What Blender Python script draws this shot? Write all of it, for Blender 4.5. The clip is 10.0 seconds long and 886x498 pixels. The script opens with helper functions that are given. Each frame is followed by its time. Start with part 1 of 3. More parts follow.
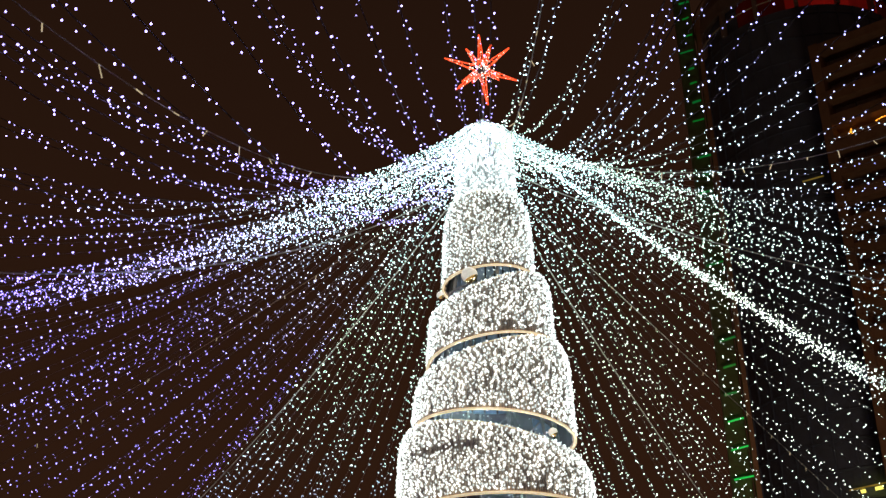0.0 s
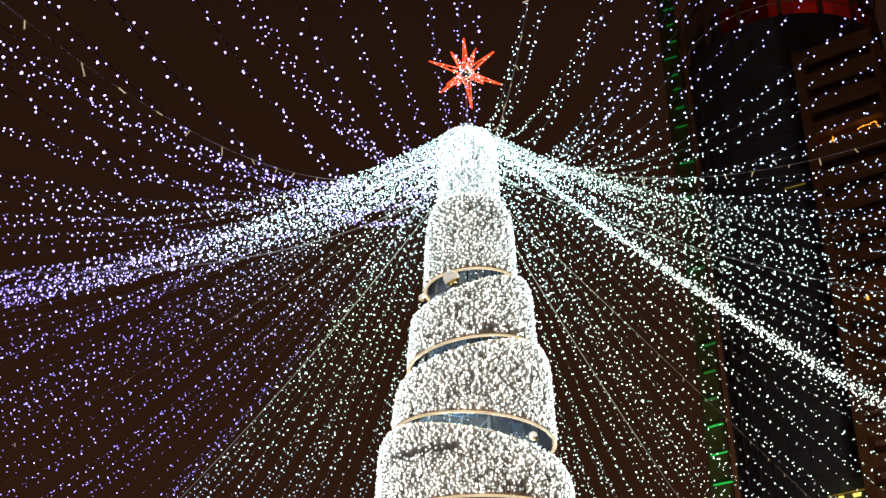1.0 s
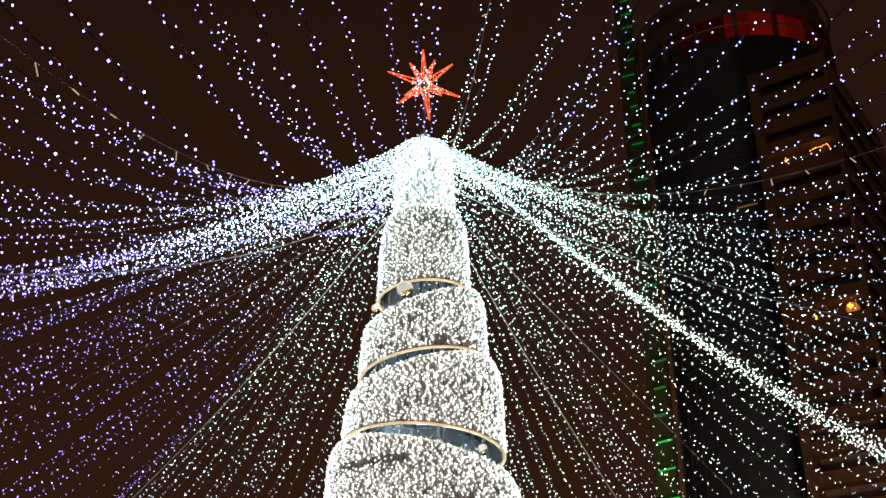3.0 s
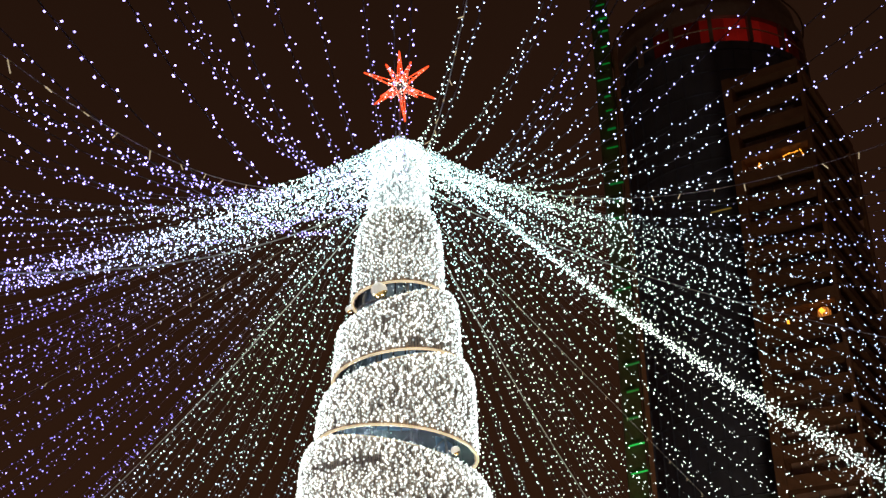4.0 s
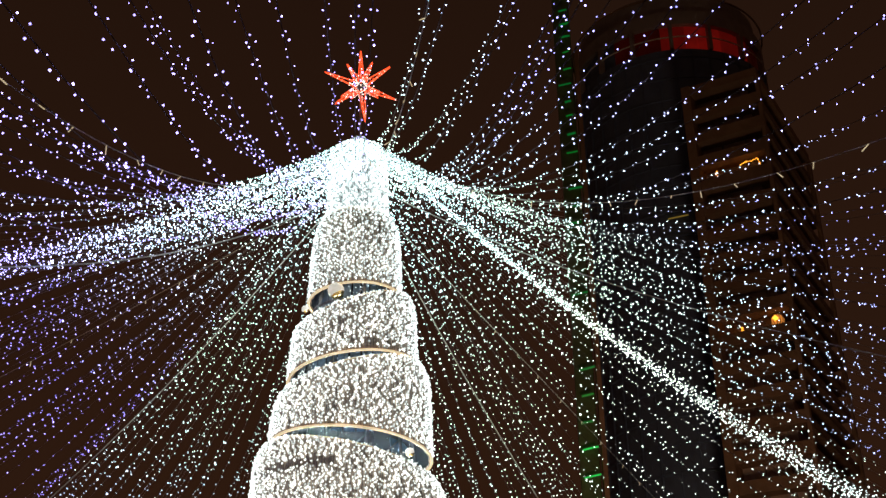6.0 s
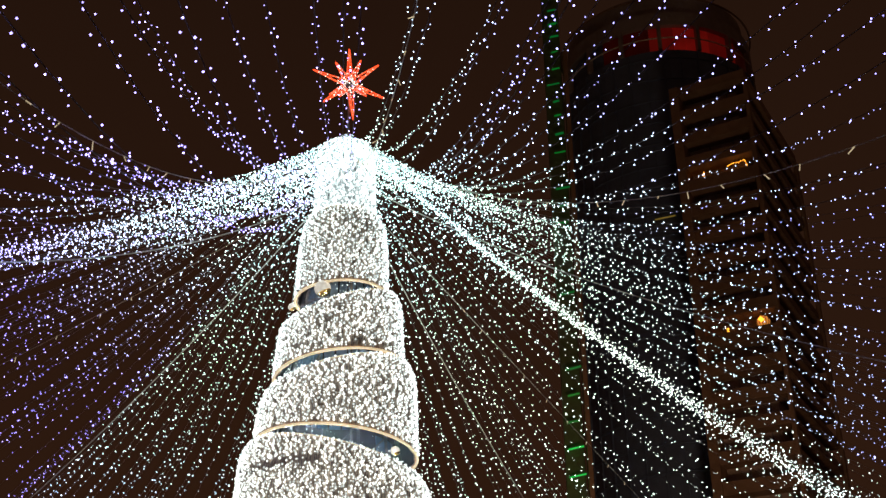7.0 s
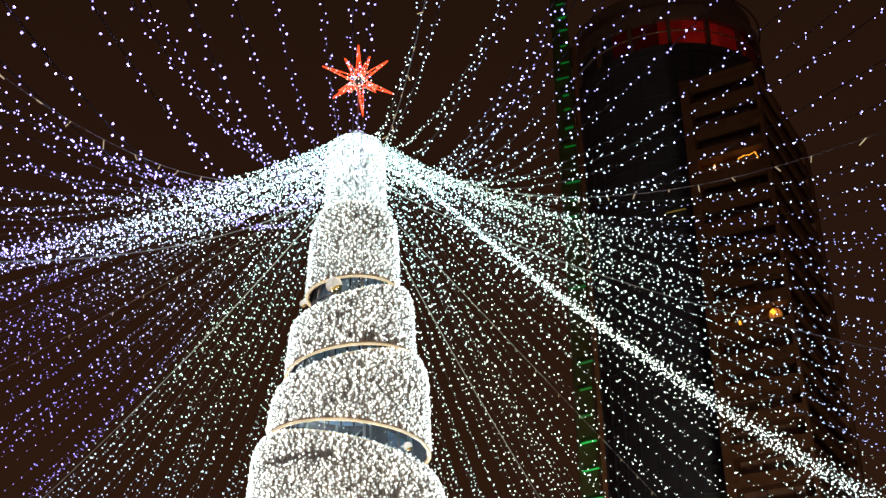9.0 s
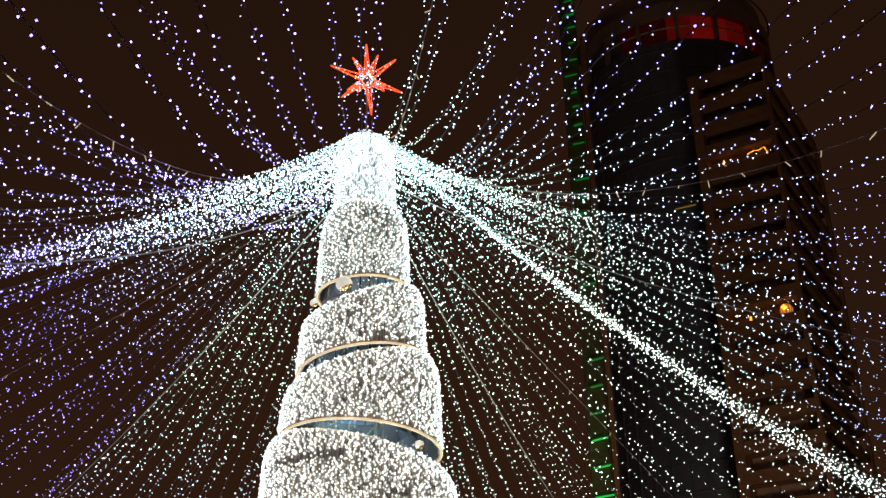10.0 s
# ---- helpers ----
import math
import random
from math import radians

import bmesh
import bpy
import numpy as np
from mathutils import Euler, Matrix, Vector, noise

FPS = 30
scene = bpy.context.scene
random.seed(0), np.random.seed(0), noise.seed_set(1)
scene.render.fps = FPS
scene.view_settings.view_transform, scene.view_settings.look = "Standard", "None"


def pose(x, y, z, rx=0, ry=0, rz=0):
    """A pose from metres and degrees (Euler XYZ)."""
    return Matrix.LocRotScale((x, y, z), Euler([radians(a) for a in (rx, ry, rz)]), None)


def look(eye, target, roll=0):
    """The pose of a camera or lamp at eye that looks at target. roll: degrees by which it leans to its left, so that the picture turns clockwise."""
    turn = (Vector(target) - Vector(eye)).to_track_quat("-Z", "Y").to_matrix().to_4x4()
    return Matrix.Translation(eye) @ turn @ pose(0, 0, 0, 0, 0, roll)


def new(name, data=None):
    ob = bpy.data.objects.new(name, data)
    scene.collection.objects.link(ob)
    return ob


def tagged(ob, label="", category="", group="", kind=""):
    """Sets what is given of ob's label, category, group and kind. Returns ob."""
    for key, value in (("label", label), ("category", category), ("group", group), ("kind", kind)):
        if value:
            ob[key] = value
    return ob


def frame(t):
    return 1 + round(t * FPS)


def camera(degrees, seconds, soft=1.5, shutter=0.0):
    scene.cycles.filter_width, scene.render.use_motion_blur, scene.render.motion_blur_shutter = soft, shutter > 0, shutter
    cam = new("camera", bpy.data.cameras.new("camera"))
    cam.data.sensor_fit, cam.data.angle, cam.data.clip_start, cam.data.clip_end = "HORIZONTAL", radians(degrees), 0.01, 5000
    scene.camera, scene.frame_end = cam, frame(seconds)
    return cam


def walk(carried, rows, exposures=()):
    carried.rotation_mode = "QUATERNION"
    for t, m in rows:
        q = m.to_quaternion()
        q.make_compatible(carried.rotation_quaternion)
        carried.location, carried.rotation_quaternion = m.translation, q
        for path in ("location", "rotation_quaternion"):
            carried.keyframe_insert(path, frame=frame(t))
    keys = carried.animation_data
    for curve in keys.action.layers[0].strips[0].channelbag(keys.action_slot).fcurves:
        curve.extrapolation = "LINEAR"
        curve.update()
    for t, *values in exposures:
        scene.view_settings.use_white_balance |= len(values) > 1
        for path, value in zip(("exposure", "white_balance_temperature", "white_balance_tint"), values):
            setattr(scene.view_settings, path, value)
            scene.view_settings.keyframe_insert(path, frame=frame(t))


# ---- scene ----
# the camera pans at eye height, carried a hand's breadth sideways as it turns
cam = camera(41.0, 10.0, 1.5)
EYE = 1.6
# seconds, step to the right in metres, turn about x, y, z in degrees
ROWS = [
    (0.0, 0.0, 116.199, 0.786, 0.387),
    (0.5, 0.0031, 116.232, 0.717, -0.11),
    (1.0, 0.0065, 116.329, 0.567, -0.655),
    (1.5, 0.0099, 116.455, 0.41, -1.209),
    (2.0, 0.0136, 116.666, 0.352, -1.795),
    (2.5, 0.018, 116.778, 0.309, -2.506),
    (4.0, 0.0305, 116.93, 0.434, -4.513),
    (4.5, 0.0344, 116.943, 0.456, -5.146),
    (5.0, 0.0382, 116.967, 0.446, -5.748),
    (5.5, 0.0415, 116.98, 0.425, -6.275),
    (6.0, 0.0446, 116.996, 0.411, -6.774),
    (7.5, 0.05, 116.904, 0.254, -7.644),
    (8.0, 0.0487, 116.873, 0.299, -7.438),
    (8.5, 0.0467, 116.779, 0.391, -7.114),
    (9.0, 0.0449, 116.714, 0.508, -6.835),
    (9.5, 0.0433, 116.688, 0.599, -6.565),
    (10.0, 0.041, 116.636, 0.749, -6.196),
]

walk(cam, [(t, pose(x, 0, EYE, rx, ry, rz)) for t, x, rx, ry, rz in ROWS])

# ---- plan ----
AX, AY = 1.047, 24.978      # the tower's axis
APEX = 17.50                # where the light strings leave the tower
SAG_A, SAG_B = 0.88, 0.0155  # fall and sag of the strings
REACH = 26.0
TAU = 2 * math.pi

# ---- night sky and town glow ----
world = bpy.data.worlds.new("night_sky")
scene.world = world
world.use_nodes = True
wn, wl = world.node_tree.nodes, world.node_tree.links
bg = wn["Background"]
coord = wn.new("ShaderNodeTexCoord")
split = wn.new("ShaderNodeSeparateXYZ")
wl.new(coord.outputs["Generated"], split.inputs[0])
ramp = wn.new("ShaderNodeValToRGB")
ramp.color_ramp.elements[0].position, ramp.color_ramp.elements[0].color = 0.0, (0.032, 0.0125, 0.0060, 1)
ramp.color_ramp.elements[1].position, ramp.color_ramp.elements[1].color = 0.75, (0.0135, 0.0057, 0.0032, 1)
wl.new(split.outputs["Z"], ramp.inputs[0])
wl.new(ramp.outputs[0], bg.inputs[0])
bg.inputs[1].default_value = 1.0


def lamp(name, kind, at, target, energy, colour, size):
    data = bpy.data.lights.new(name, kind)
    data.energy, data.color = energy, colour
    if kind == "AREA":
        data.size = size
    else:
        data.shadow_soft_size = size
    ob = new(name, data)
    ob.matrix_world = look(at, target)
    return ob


# ---- materials ----
def material(name, base=(0.5, 0.5, 0.5), rough=0.6, metal=0.0, noise_scale=0.0, dark=0.6, bump=0.0, glow=None, power=0.0):
    m = bpy.data.materials.new(name)
    m.use_nodes = True
    n, l = m.node_tree.nodes, m.node_tree.links
    b = n["Principled BSDF"]
    b.inputs["Base Color"].default_value = (*base, 1)
    b.inputs["Roughness"].default_value = rough
    b.inputs["Metallic"].default_value = metal
    if noise_scale:
        tc = n.new("ShaderNodeTexCoord")
        fine, wide = n.new("ShaderNodeTexNoise"), n.new("ShaderNodeTexNoise")
        fine.inputs["Scale"].default_value, wide.inputs["Scale"].default_value = noise_scale, noise_scale / 9
        fine.inputs["Detail"].default_value = 4
        mul = n.new("ShaderNodeMath")
        mul.operation = "MULTIPLY"
        mix = n.new("ShaderNodeMix")
        mix.data_type = "RGBA"
        mix.inputs["A"].default_value = (*[c * k for c, k in zip(base, dark if isinstance(dark, tuple) else (dark,) * 3)], 1)
        mix.inputs["B"].default_value = (*[min(1, c * 1.25) for c in base], 1)
        gain = n.new("ShaderNodeMath")
        gain.operation = "MULTIPLY"
        gain.inputs[1].default_value = 3.2
        for tex in (fine, wide):
            l.new(tc.outputs["Object"], tex.inputs["Vector"])
        l.new(fine.outputs["Fac"], mul.inputs[0])
        l.new(wide.outputs["Fac"], mul.inputs[1])
        l.new(mul.outputs[0], gain.inputs[0])
        gain.use_clamp = True
        l.new(gain.outputs[0], mix.inputs["Factor"])
        l.new(mix.outputs["Result"], b.inputs["Base Color"])
        if bump:
            bp = n.new("ShaderNodeBump")
            bp.inputs["Strength"].default_value = bump
            bp.inputs["Distance"].default_value = 0.02
            l.new(fine.outputs["Fac"], bp.inputs["Height"])
            l.new(bp.outputs[0], b.inputs["Normal"])
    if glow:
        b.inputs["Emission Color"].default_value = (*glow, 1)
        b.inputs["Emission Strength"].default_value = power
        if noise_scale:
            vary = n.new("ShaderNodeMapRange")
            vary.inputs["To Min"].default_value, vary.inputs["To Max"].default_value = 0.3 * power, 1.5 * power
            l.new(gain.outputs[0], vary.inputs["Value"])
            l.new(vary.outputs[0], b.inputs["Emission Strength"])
    return m


def glowing(name, stops, power, spread=0.5, sampled=False):
    """LEDs whose tint runs with the distance from the tower's axis; each bulb differs a little in brightness."""
    m = bpy.data.materials.new(name)
    m.use_nodes = True
    n, l = m.node_tree.nodes, m.node_tree.links
    n.clear()
    out, em = n.new("ShaderNodeOutputMaterial"), n.new("ShaderNodeEmission")
    geo = n.new("ShaderNodeNewGeometry")
    flat = n.new("ShaderNodeVectorMath")
    flat.operation = "MULTIPLY"
    flat.inputs[1].default_value = (1, 1, 0)
    dist = n.new("ShaderNodeVectorMath")
    dist.operation = "DISTANCE"
    dist.inputs[1].default_value = (AX, AY, 0)
    scale = n.new("ShaderNodeMath")
    scale.operation = "DIVIDE"
    scale.inputs[1].default_value = REACH
    r = n.new("ShaderNodeValToRGB")
    while len(r.color_ramp.elements) < len(stops):
        r.color_ramp.elements.new(0.5)
    for e, (p, c) in zip(r.color_ramp.elements, stops):
        e.position, e.color = p, (*c, 1)
    l.new(geo.outputs["Position"], flat.inputs[0])
    l.new(flat.outputs[0], dist.inputs[0])
    l.new(dist.outputs["Value"], scale.inputs[0])
    l.new(scale.outputs[0], r.inputs[0])
    rand = n.new("ShaderNodeMapRange")
    rand.inputs["To Min"].default_value = power * (1 - spread)
    rand.inputs["To Max"].default_value = power * (1 + spread)
    info, add = n.new("ShaderNodeObjectInfo"), n.new("ShaderNodeMath")
    add.operation = "ADD"
    part_of = n.new("ShaderNodeMath")
    part_of.operation = "FRACT"
    l.new(geo.outputs["Random Per Island"], add.inputs[0])
    l.new(info.outputs["Random"], add.inputs[1])
    l.new(add.outputs[0], part_of.inputs[0])
    l.new(part_of.outputs[0], rand.inputs["Value"])
    l.new(r.outputs[0], em.inputs["Color"])
    l.new(rand.outputs[0], em.inputs["Strength"])
    l.new(em.outputs[0], out.inputs["Surface"])
    m.cycles.emission_sampling = "AUTO" if sampled else "NONE"
    return m


WHITE_STOPS = [(0.0, (0.60, 0.85, 0.85)), (0.06, (0.66, 1.0, 1.0)), (0.12, (0.74, 1.05, 1.02))]
VIOLET_LED = glowing("violet_white_led", WHITE_STOPS + [(0.25, (0.70, 0.86, 1.0)), (0.34, (0.50, 0.46, 1.0)), (0.46, (0.41, 0.34, 1.0))], 5.4, 0.5, True)
MID_LED = glowing("mid_lavender_led", WHITE_STOPS + [(0.27, (0.76, 0.92, 1.0)), (0.38, (0.58, 0.56, 1.0)), (0.50, (0.42, 0.35, 1.0))], 5.4, 0.5, True)
FAR_LED = glowing("far_violet_led", WHITE_STOPS + [(0.21, (0.70, 0.86, 1.0)), (0.29, (0.50, 0.46, 1.0)), (0.40, (0.36, 0.28, 1.0))], 5.4, 0.5, True)
BLUE_LED = glowing("blue_white_led", WHITE_STOPS + [(0.20, (0.72, 1.0, 0.82)), (0.33, (0.68, 0.88, 0.94)), (0.44, (0.42, 0.46, 1.0)), (0.58, (0.30, 0.27, 1.0))], 5.2, 0.5, True)
NEAR_LED = glowing("near_white_led", WHITE_STOPS + [(0.30, (0.72, 1.0, 0.86)), (0.47, (0.62, 0.80, 0.97)), (0.58, (0.42, 0.42, 1.0)), (0.72, (0.30, 0.24, 1.0))], 5.2, 0.5, True)
LOW_LED = glowing("low_violet_led", [(0.0, (0.60, 0.85, 0.85)), (0.11, (0.80, 1.0, 0.95)), (0.18, (0.62, 0.65, 1.0)), (0.27, (0.36, 0.29, 1.0))], 5.8, 0.7, True)
GREEN_WHITE_LED = glowing("green_white_led", WHITE_STOPS + [(0.23, (0.82, 1.0, 0.84)), (0.45, (0.82, 0.96, 0.90)), (0.7, (0.64, 0.72, 1.0))], 5.4, 0.5, True)
TOWER_LED = glowing("tower_led", [(0.0, (0.76, 1.0, 1.0)), (0.045, (0.90, 1.0, 0.98)), (0.1, (0.96, 1.0, 0.93))], 1.7, 0.7, True)
# unseen bulbs, far stronger than the rest, added to light foil and baubles
FILL_LED = glowing("fill_led", [(0.0, (0.80, 0.95, 1.0)), (0.1, (0.85, 0.97, 1.0))], 260.0, 0.6, True)
STAR_LED = glowing("star_led", [(0.0, (1.0, 0.85, 0.75)), (1.0, (1.0, 0.85, 0.75))], 2.6)
SKIN = material("net_fabric", (0.66, 0.53, 0.42), 0.6, 0.0, 6.0, (0.42, 0.29, 0.19), 0.5)
CUFF = material("white_fabric", (0.82, 0.82, 0.82), 0.6, 0.0, 7.0, 0.8, 0.3)
INSIDE_DARK = material("dark_inside", (0.05, 0.05, 0.06), 0.7, 0.0, 5.0, 0.6, 0.3)
# rims and lips carry a warm emission that brightens the brass
GOLD = material("glowing_brass", (0.92, 0.66, 0.42), 0.35, 0.1, 14.0, 0.7, 0.1, (1.0, 0.76, 0.47), 0.55)
STEEL = material("galvanised_steel", (0.35, 0.36, 0.38), 0.45, 0.8, 12.0, 0.7, 0.1)
BLUE = material("blue_foil", (0.36, 0.52, 0.70), 0.3, 0.1, 7.0, 0.3, 0.3)
# glow added to make the baubles look brightly lit
BALL = material("glowing_bauble", (0.92, 0.90, 0.84), 0.3, 0.0, 9.0, 0.8, 0.0, (1.0, 0.90, 0.72), 0.5)
GOLDBALL = material("gold_bauble", (0.80, 0.56, 0.24), 0.2, 0.9, 6.0, 0.8)
CABLE = material("grey_cable", (0.095, 0.072, 0.07), 0.6, 0.0, 20.0, 0.7)
NET_WIRE = material("net_wire_grey", (0.16, 0.15, 0.16), 0.6, 0.0, 20.0, 0.7)
PALE_CABLE = material("pale_cable", (0.92, 0.84, 0.70), 0.5, 0.0, 20.0, 0.8)
ROPE = material("brown_cable", (0.26, 0.18, 0.11), 0.7, 0.0, 20.0, 0.7)
# unlit tubes; their emission stands in for light caught from the bulbs nearby
DROP = material("glowing_milky_tube", (0.75, 0.68, 0.50), 0.4, 0.0, 15.0, 0.85, 0.0, (1.0, 0.80, 0.48), 0.42)
RED_TUBE = material("red_rope_light", (0.7, 0.05, 0.02), 0.35, 0.0, 15.0, 0.7, 0.0, (1.0, 0.095, 0.025), 1.25)
GREEN_TUBE = material("green_tube", (0.02, 0.3, 0.06), 0.4, 0.0, 0.0, 0.7, 0.0, (0.0, 1.0, 0.13), 0.5)
GREEN_MID = material("green_tube_half", (0.02, 0.3, 0.06), 0.4, 0.0, 0.0, 0.7, 0.0, (0.0, 1.0, 0.10), 0.11)
# green in the base stands in for the tubes' light on the strip
DARK_PANEL = material("dark_panel", (0.12, 0.17, 0.08), 0.7, 0.0, 1.5, 0.6)
GREEN_DIM = material("green_tube_dim", (0.02, 0.3, 0.06), 0.4, 0.0, 0.0, 0.7, 0.0, (0.0, 1.0, 0.16), 0.09)
CONCRETE = material("brown_render", (0.30, 0.19, 0.12), 0.8, 0.0, 0.8, 0.6, 0.3)
GLASS = material("dark_glass", (0.12, 0.17, 0.28), 0.7, 0.0, 0.5, 0.6)
DARK = material("dark_metal", (0.34, 0.31, 0.30), 0.6, 0.1, 0.7, 0.6)
# one red glow in three strengths, to draw its fade around the gallery
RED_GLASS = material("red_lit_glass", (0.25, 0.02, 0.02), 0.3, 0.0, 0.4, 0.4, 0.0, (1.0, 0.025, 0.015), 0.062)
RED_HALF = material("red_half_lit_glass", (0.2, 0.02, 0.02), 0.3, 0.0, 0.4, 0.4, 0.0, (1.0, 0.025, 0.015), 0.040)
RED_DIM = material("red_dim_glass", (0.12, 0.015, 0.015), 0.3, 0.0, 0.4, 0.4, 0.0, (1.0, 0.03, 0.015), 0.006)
# CONCRETE darkened to put shade on the flank parapets; also lantern hoops
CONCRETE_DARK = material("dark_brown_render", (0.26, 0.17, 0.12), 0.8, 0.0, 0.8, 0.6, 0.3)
CORE = material("balcony_wall", (0.48, 0.38, 0.32), 0.8, 0.0, 0.8, 0.6)
YELLOW_DIM = material("yellow_dim", (0.4, 0.3, 0.1), 0.4, 0.0, 2.0, 0.4, 0.0, (1.0, 0.7, 0.1), 0.08)
AMBER = material("amber_lamp", (0.6, 0.3, 0.05), 0.4, 0.0, 0.0, 0.7, 0.0, (1.0, 0.36, 0.03), 3.0)
ROOM = material("amber_room", (0.4, 0.2, 0.08), 0.6, 0.0, 3.0, 0.3, 0.0, (1.0, 0.34, 0.06), 0.42)
YELLOW = material("yellow_lamp", (0.6, 0.5, 0.2), 0.4, 0.0, 0.0, 0.7, 0.0, (1.0, 0.85, 0.15), 1.5)
PAVING = material("paving", (0.16, 0.15, 0.14), 0.75, 0.0, 3.0, 0.6, 0.4)


# ---- mesh tools ----
def part(name, bm, mat, parent=None, label=""):
    me = bpy.data.meshes.new(name)
    if isinstance(bm, tuple):
        me.from_pydata(*bm)
    else:
        bm.to_mesh(me)
        bm.free()
    me.materials.append(mat)
    ob = new(name, me)
    ob.parent = parent
    return tagged(ob, label)


def thing(name, at, label, category, group="", kind=""):
    ob = new(name)
    ob.location = at
    ob.empty_display_size = 0.2
    return tagged(ob, label, category, group, kind)


def smooth(ob):
    for p in ob.data.polygons:
        p.use_smooth = True
    return ob


OCTA = np.array([(1, 0, 0), (0, 1, 0), (-1, 0, 0), (0, -1, 0), (0, 0, 1.15), (0, 0, -1.15)], float)
OCTA_FACES = np.array([(0, 1, 4), (1, 2, 4), (2, 3, 4), (3, 0, 4), (1, 0, 5), (2, 1, 5), (3, 2, 5), (0, 3, 5)])


def bulbs(centres, radius, rng):
    """Small faceted LED bulbs, turned at random."""
    c = np.asarray(centres, float)
    k = len(c)
    a = rng.uniform(0, TAU, k)
    s = np.broadcast_to(radius, (k,)) * rng.uniform(0.65, 1.3, k)
    o = np.repeat(OCTA[None], k, 0)
    x = o[..., 0] * np.cos(a)[:, None] - o[..., 1] * np.sin(a)[:, None]
    y = o[..., 0] * np.sin(a)[:, None] + o[..., 1] * np.cos(a)[:, None]
    v = np.stack([x, y, o[..., 2]], -1) * s[:, None, None] + c[:, None]
    f = OCTA_FACES[None] + (6 * np.arange(k))[:, None, None]
    return v.reshape(-1, 3).tolist(), [], f.reshape(-1, 3).tolist()


def tube(points, radius, sides=6, closed=False):
    """A round bar along a line of points, as vertices and faces."""
    p = [Vector(q) for q in points]
    n = len(p)
    verts, faces = [], []
    for i in range(n):
        if closed:
            d = p[(i + 1) % n] - p[i - 1]
        else:
            d = p[min(i + 1, n - 1)] - p[max(i - 1, 0)]
        d.normalize()
        u = d.cross(Vector((0, 0, 1)) if abs(d.z) < 0.95 else Vector((1, 0, 0))).normalized()
        w = d.cross(u)
        for j in range(sides):
            b = TAU * j / sides
            verts.append(tuple(p[i] + radius * (math.cos(b) * u + math.sin(b) * w)))
    for i in range(n if closed else n - 1):
        for j in range(sides):
            a, b = i * sides + j, i * sides + (j + 1) % sides
            c, d2 = ((i + 1) % n) * sides + (j + 1) % sides, ((i + 1) % n) * sides + j
            faces.append((a, b, c, d2))
    if not closed:
        faces.append(tuple(range(sides))[::-1])
        faces.append(tuple((n - 1) * sides + j for j in range(sides)))
    return verts, [], faces


def joined(*pieces):
    verts, faces = [], []
    for v, _, f in pieces:
        k = len(verts)
        verts += list(v)
        faces += [tuple(i + k for i in q) for q in f]
    return verts, [], faces


def box(x0, x1, y0, y1, z0, z1):
    v = [(x, y, z) for z in (z0, z1) for y in (y0, y1) for x in (x0, x1)]
    return v, [], [(0, 2, 3, 1), (4, 5, 7, 6), (0, 1, 5, 4), (2, 6, 7, 3), (0, 4, 6, 2), (1, 3, 7, 5)]


def ball(radius, at, seg=20):
    bm = bmesh.new()
    bmesh.ops.create_uvsphere(bm, u_segments=seg, v_segments=seg // 2, radius=radius)
    bmesh.ops.translate(bm, verts=bm.verts, vec=at)
    return bm


# ---- ground ----
ground = part("ground", box(-900, 900, -900, 900, -0.3, 0.0), PAVING)
tagged(ground, "dark grey stone paving of a town square", "ground", kind="structure")

# ---- the light tower ----
rng = np.random.default_rng(4)
tower = thing("light_tower", (AX, AY, 0), "tall tiered tower wrapped in white light nets with brass rims", "christmas tree")


def turn(theta, r, z):
    """A point about the axis; theta 0 faces the camera, a quarter turn is to its right."""
    return (r * math.sin(theta), -r * math.cos(theta), z)


def slope(mid, side, front=0.0):
    return lambda a: mid + side * math.sin(a) + front * math.cos(a)


# worn patches where bulbs are out: bearing from, to; height from, to; share still lit
WORN = [(-62, -10, 8.50, 8.66, 0.12), (6, 52, 11.25, 11.50, 0.45), (10, 62, 7.5, 8.3, 0.75), (25, 60, 9.6, 10.6, 0.85), (-62, -30, 11.15, 11.4, 0.5), (-50, 40, 14.1, 14.9, 0.8)]


def lit_share(theta, z):
    deg = (math.degrees(theta) + 180) % 360 - 180
    share = 1.0
    for a0, a1, z0, z1, keep in WORN:
        if a0 < deg < a1 and z0 < z < z1:
            share *= keep
    return share


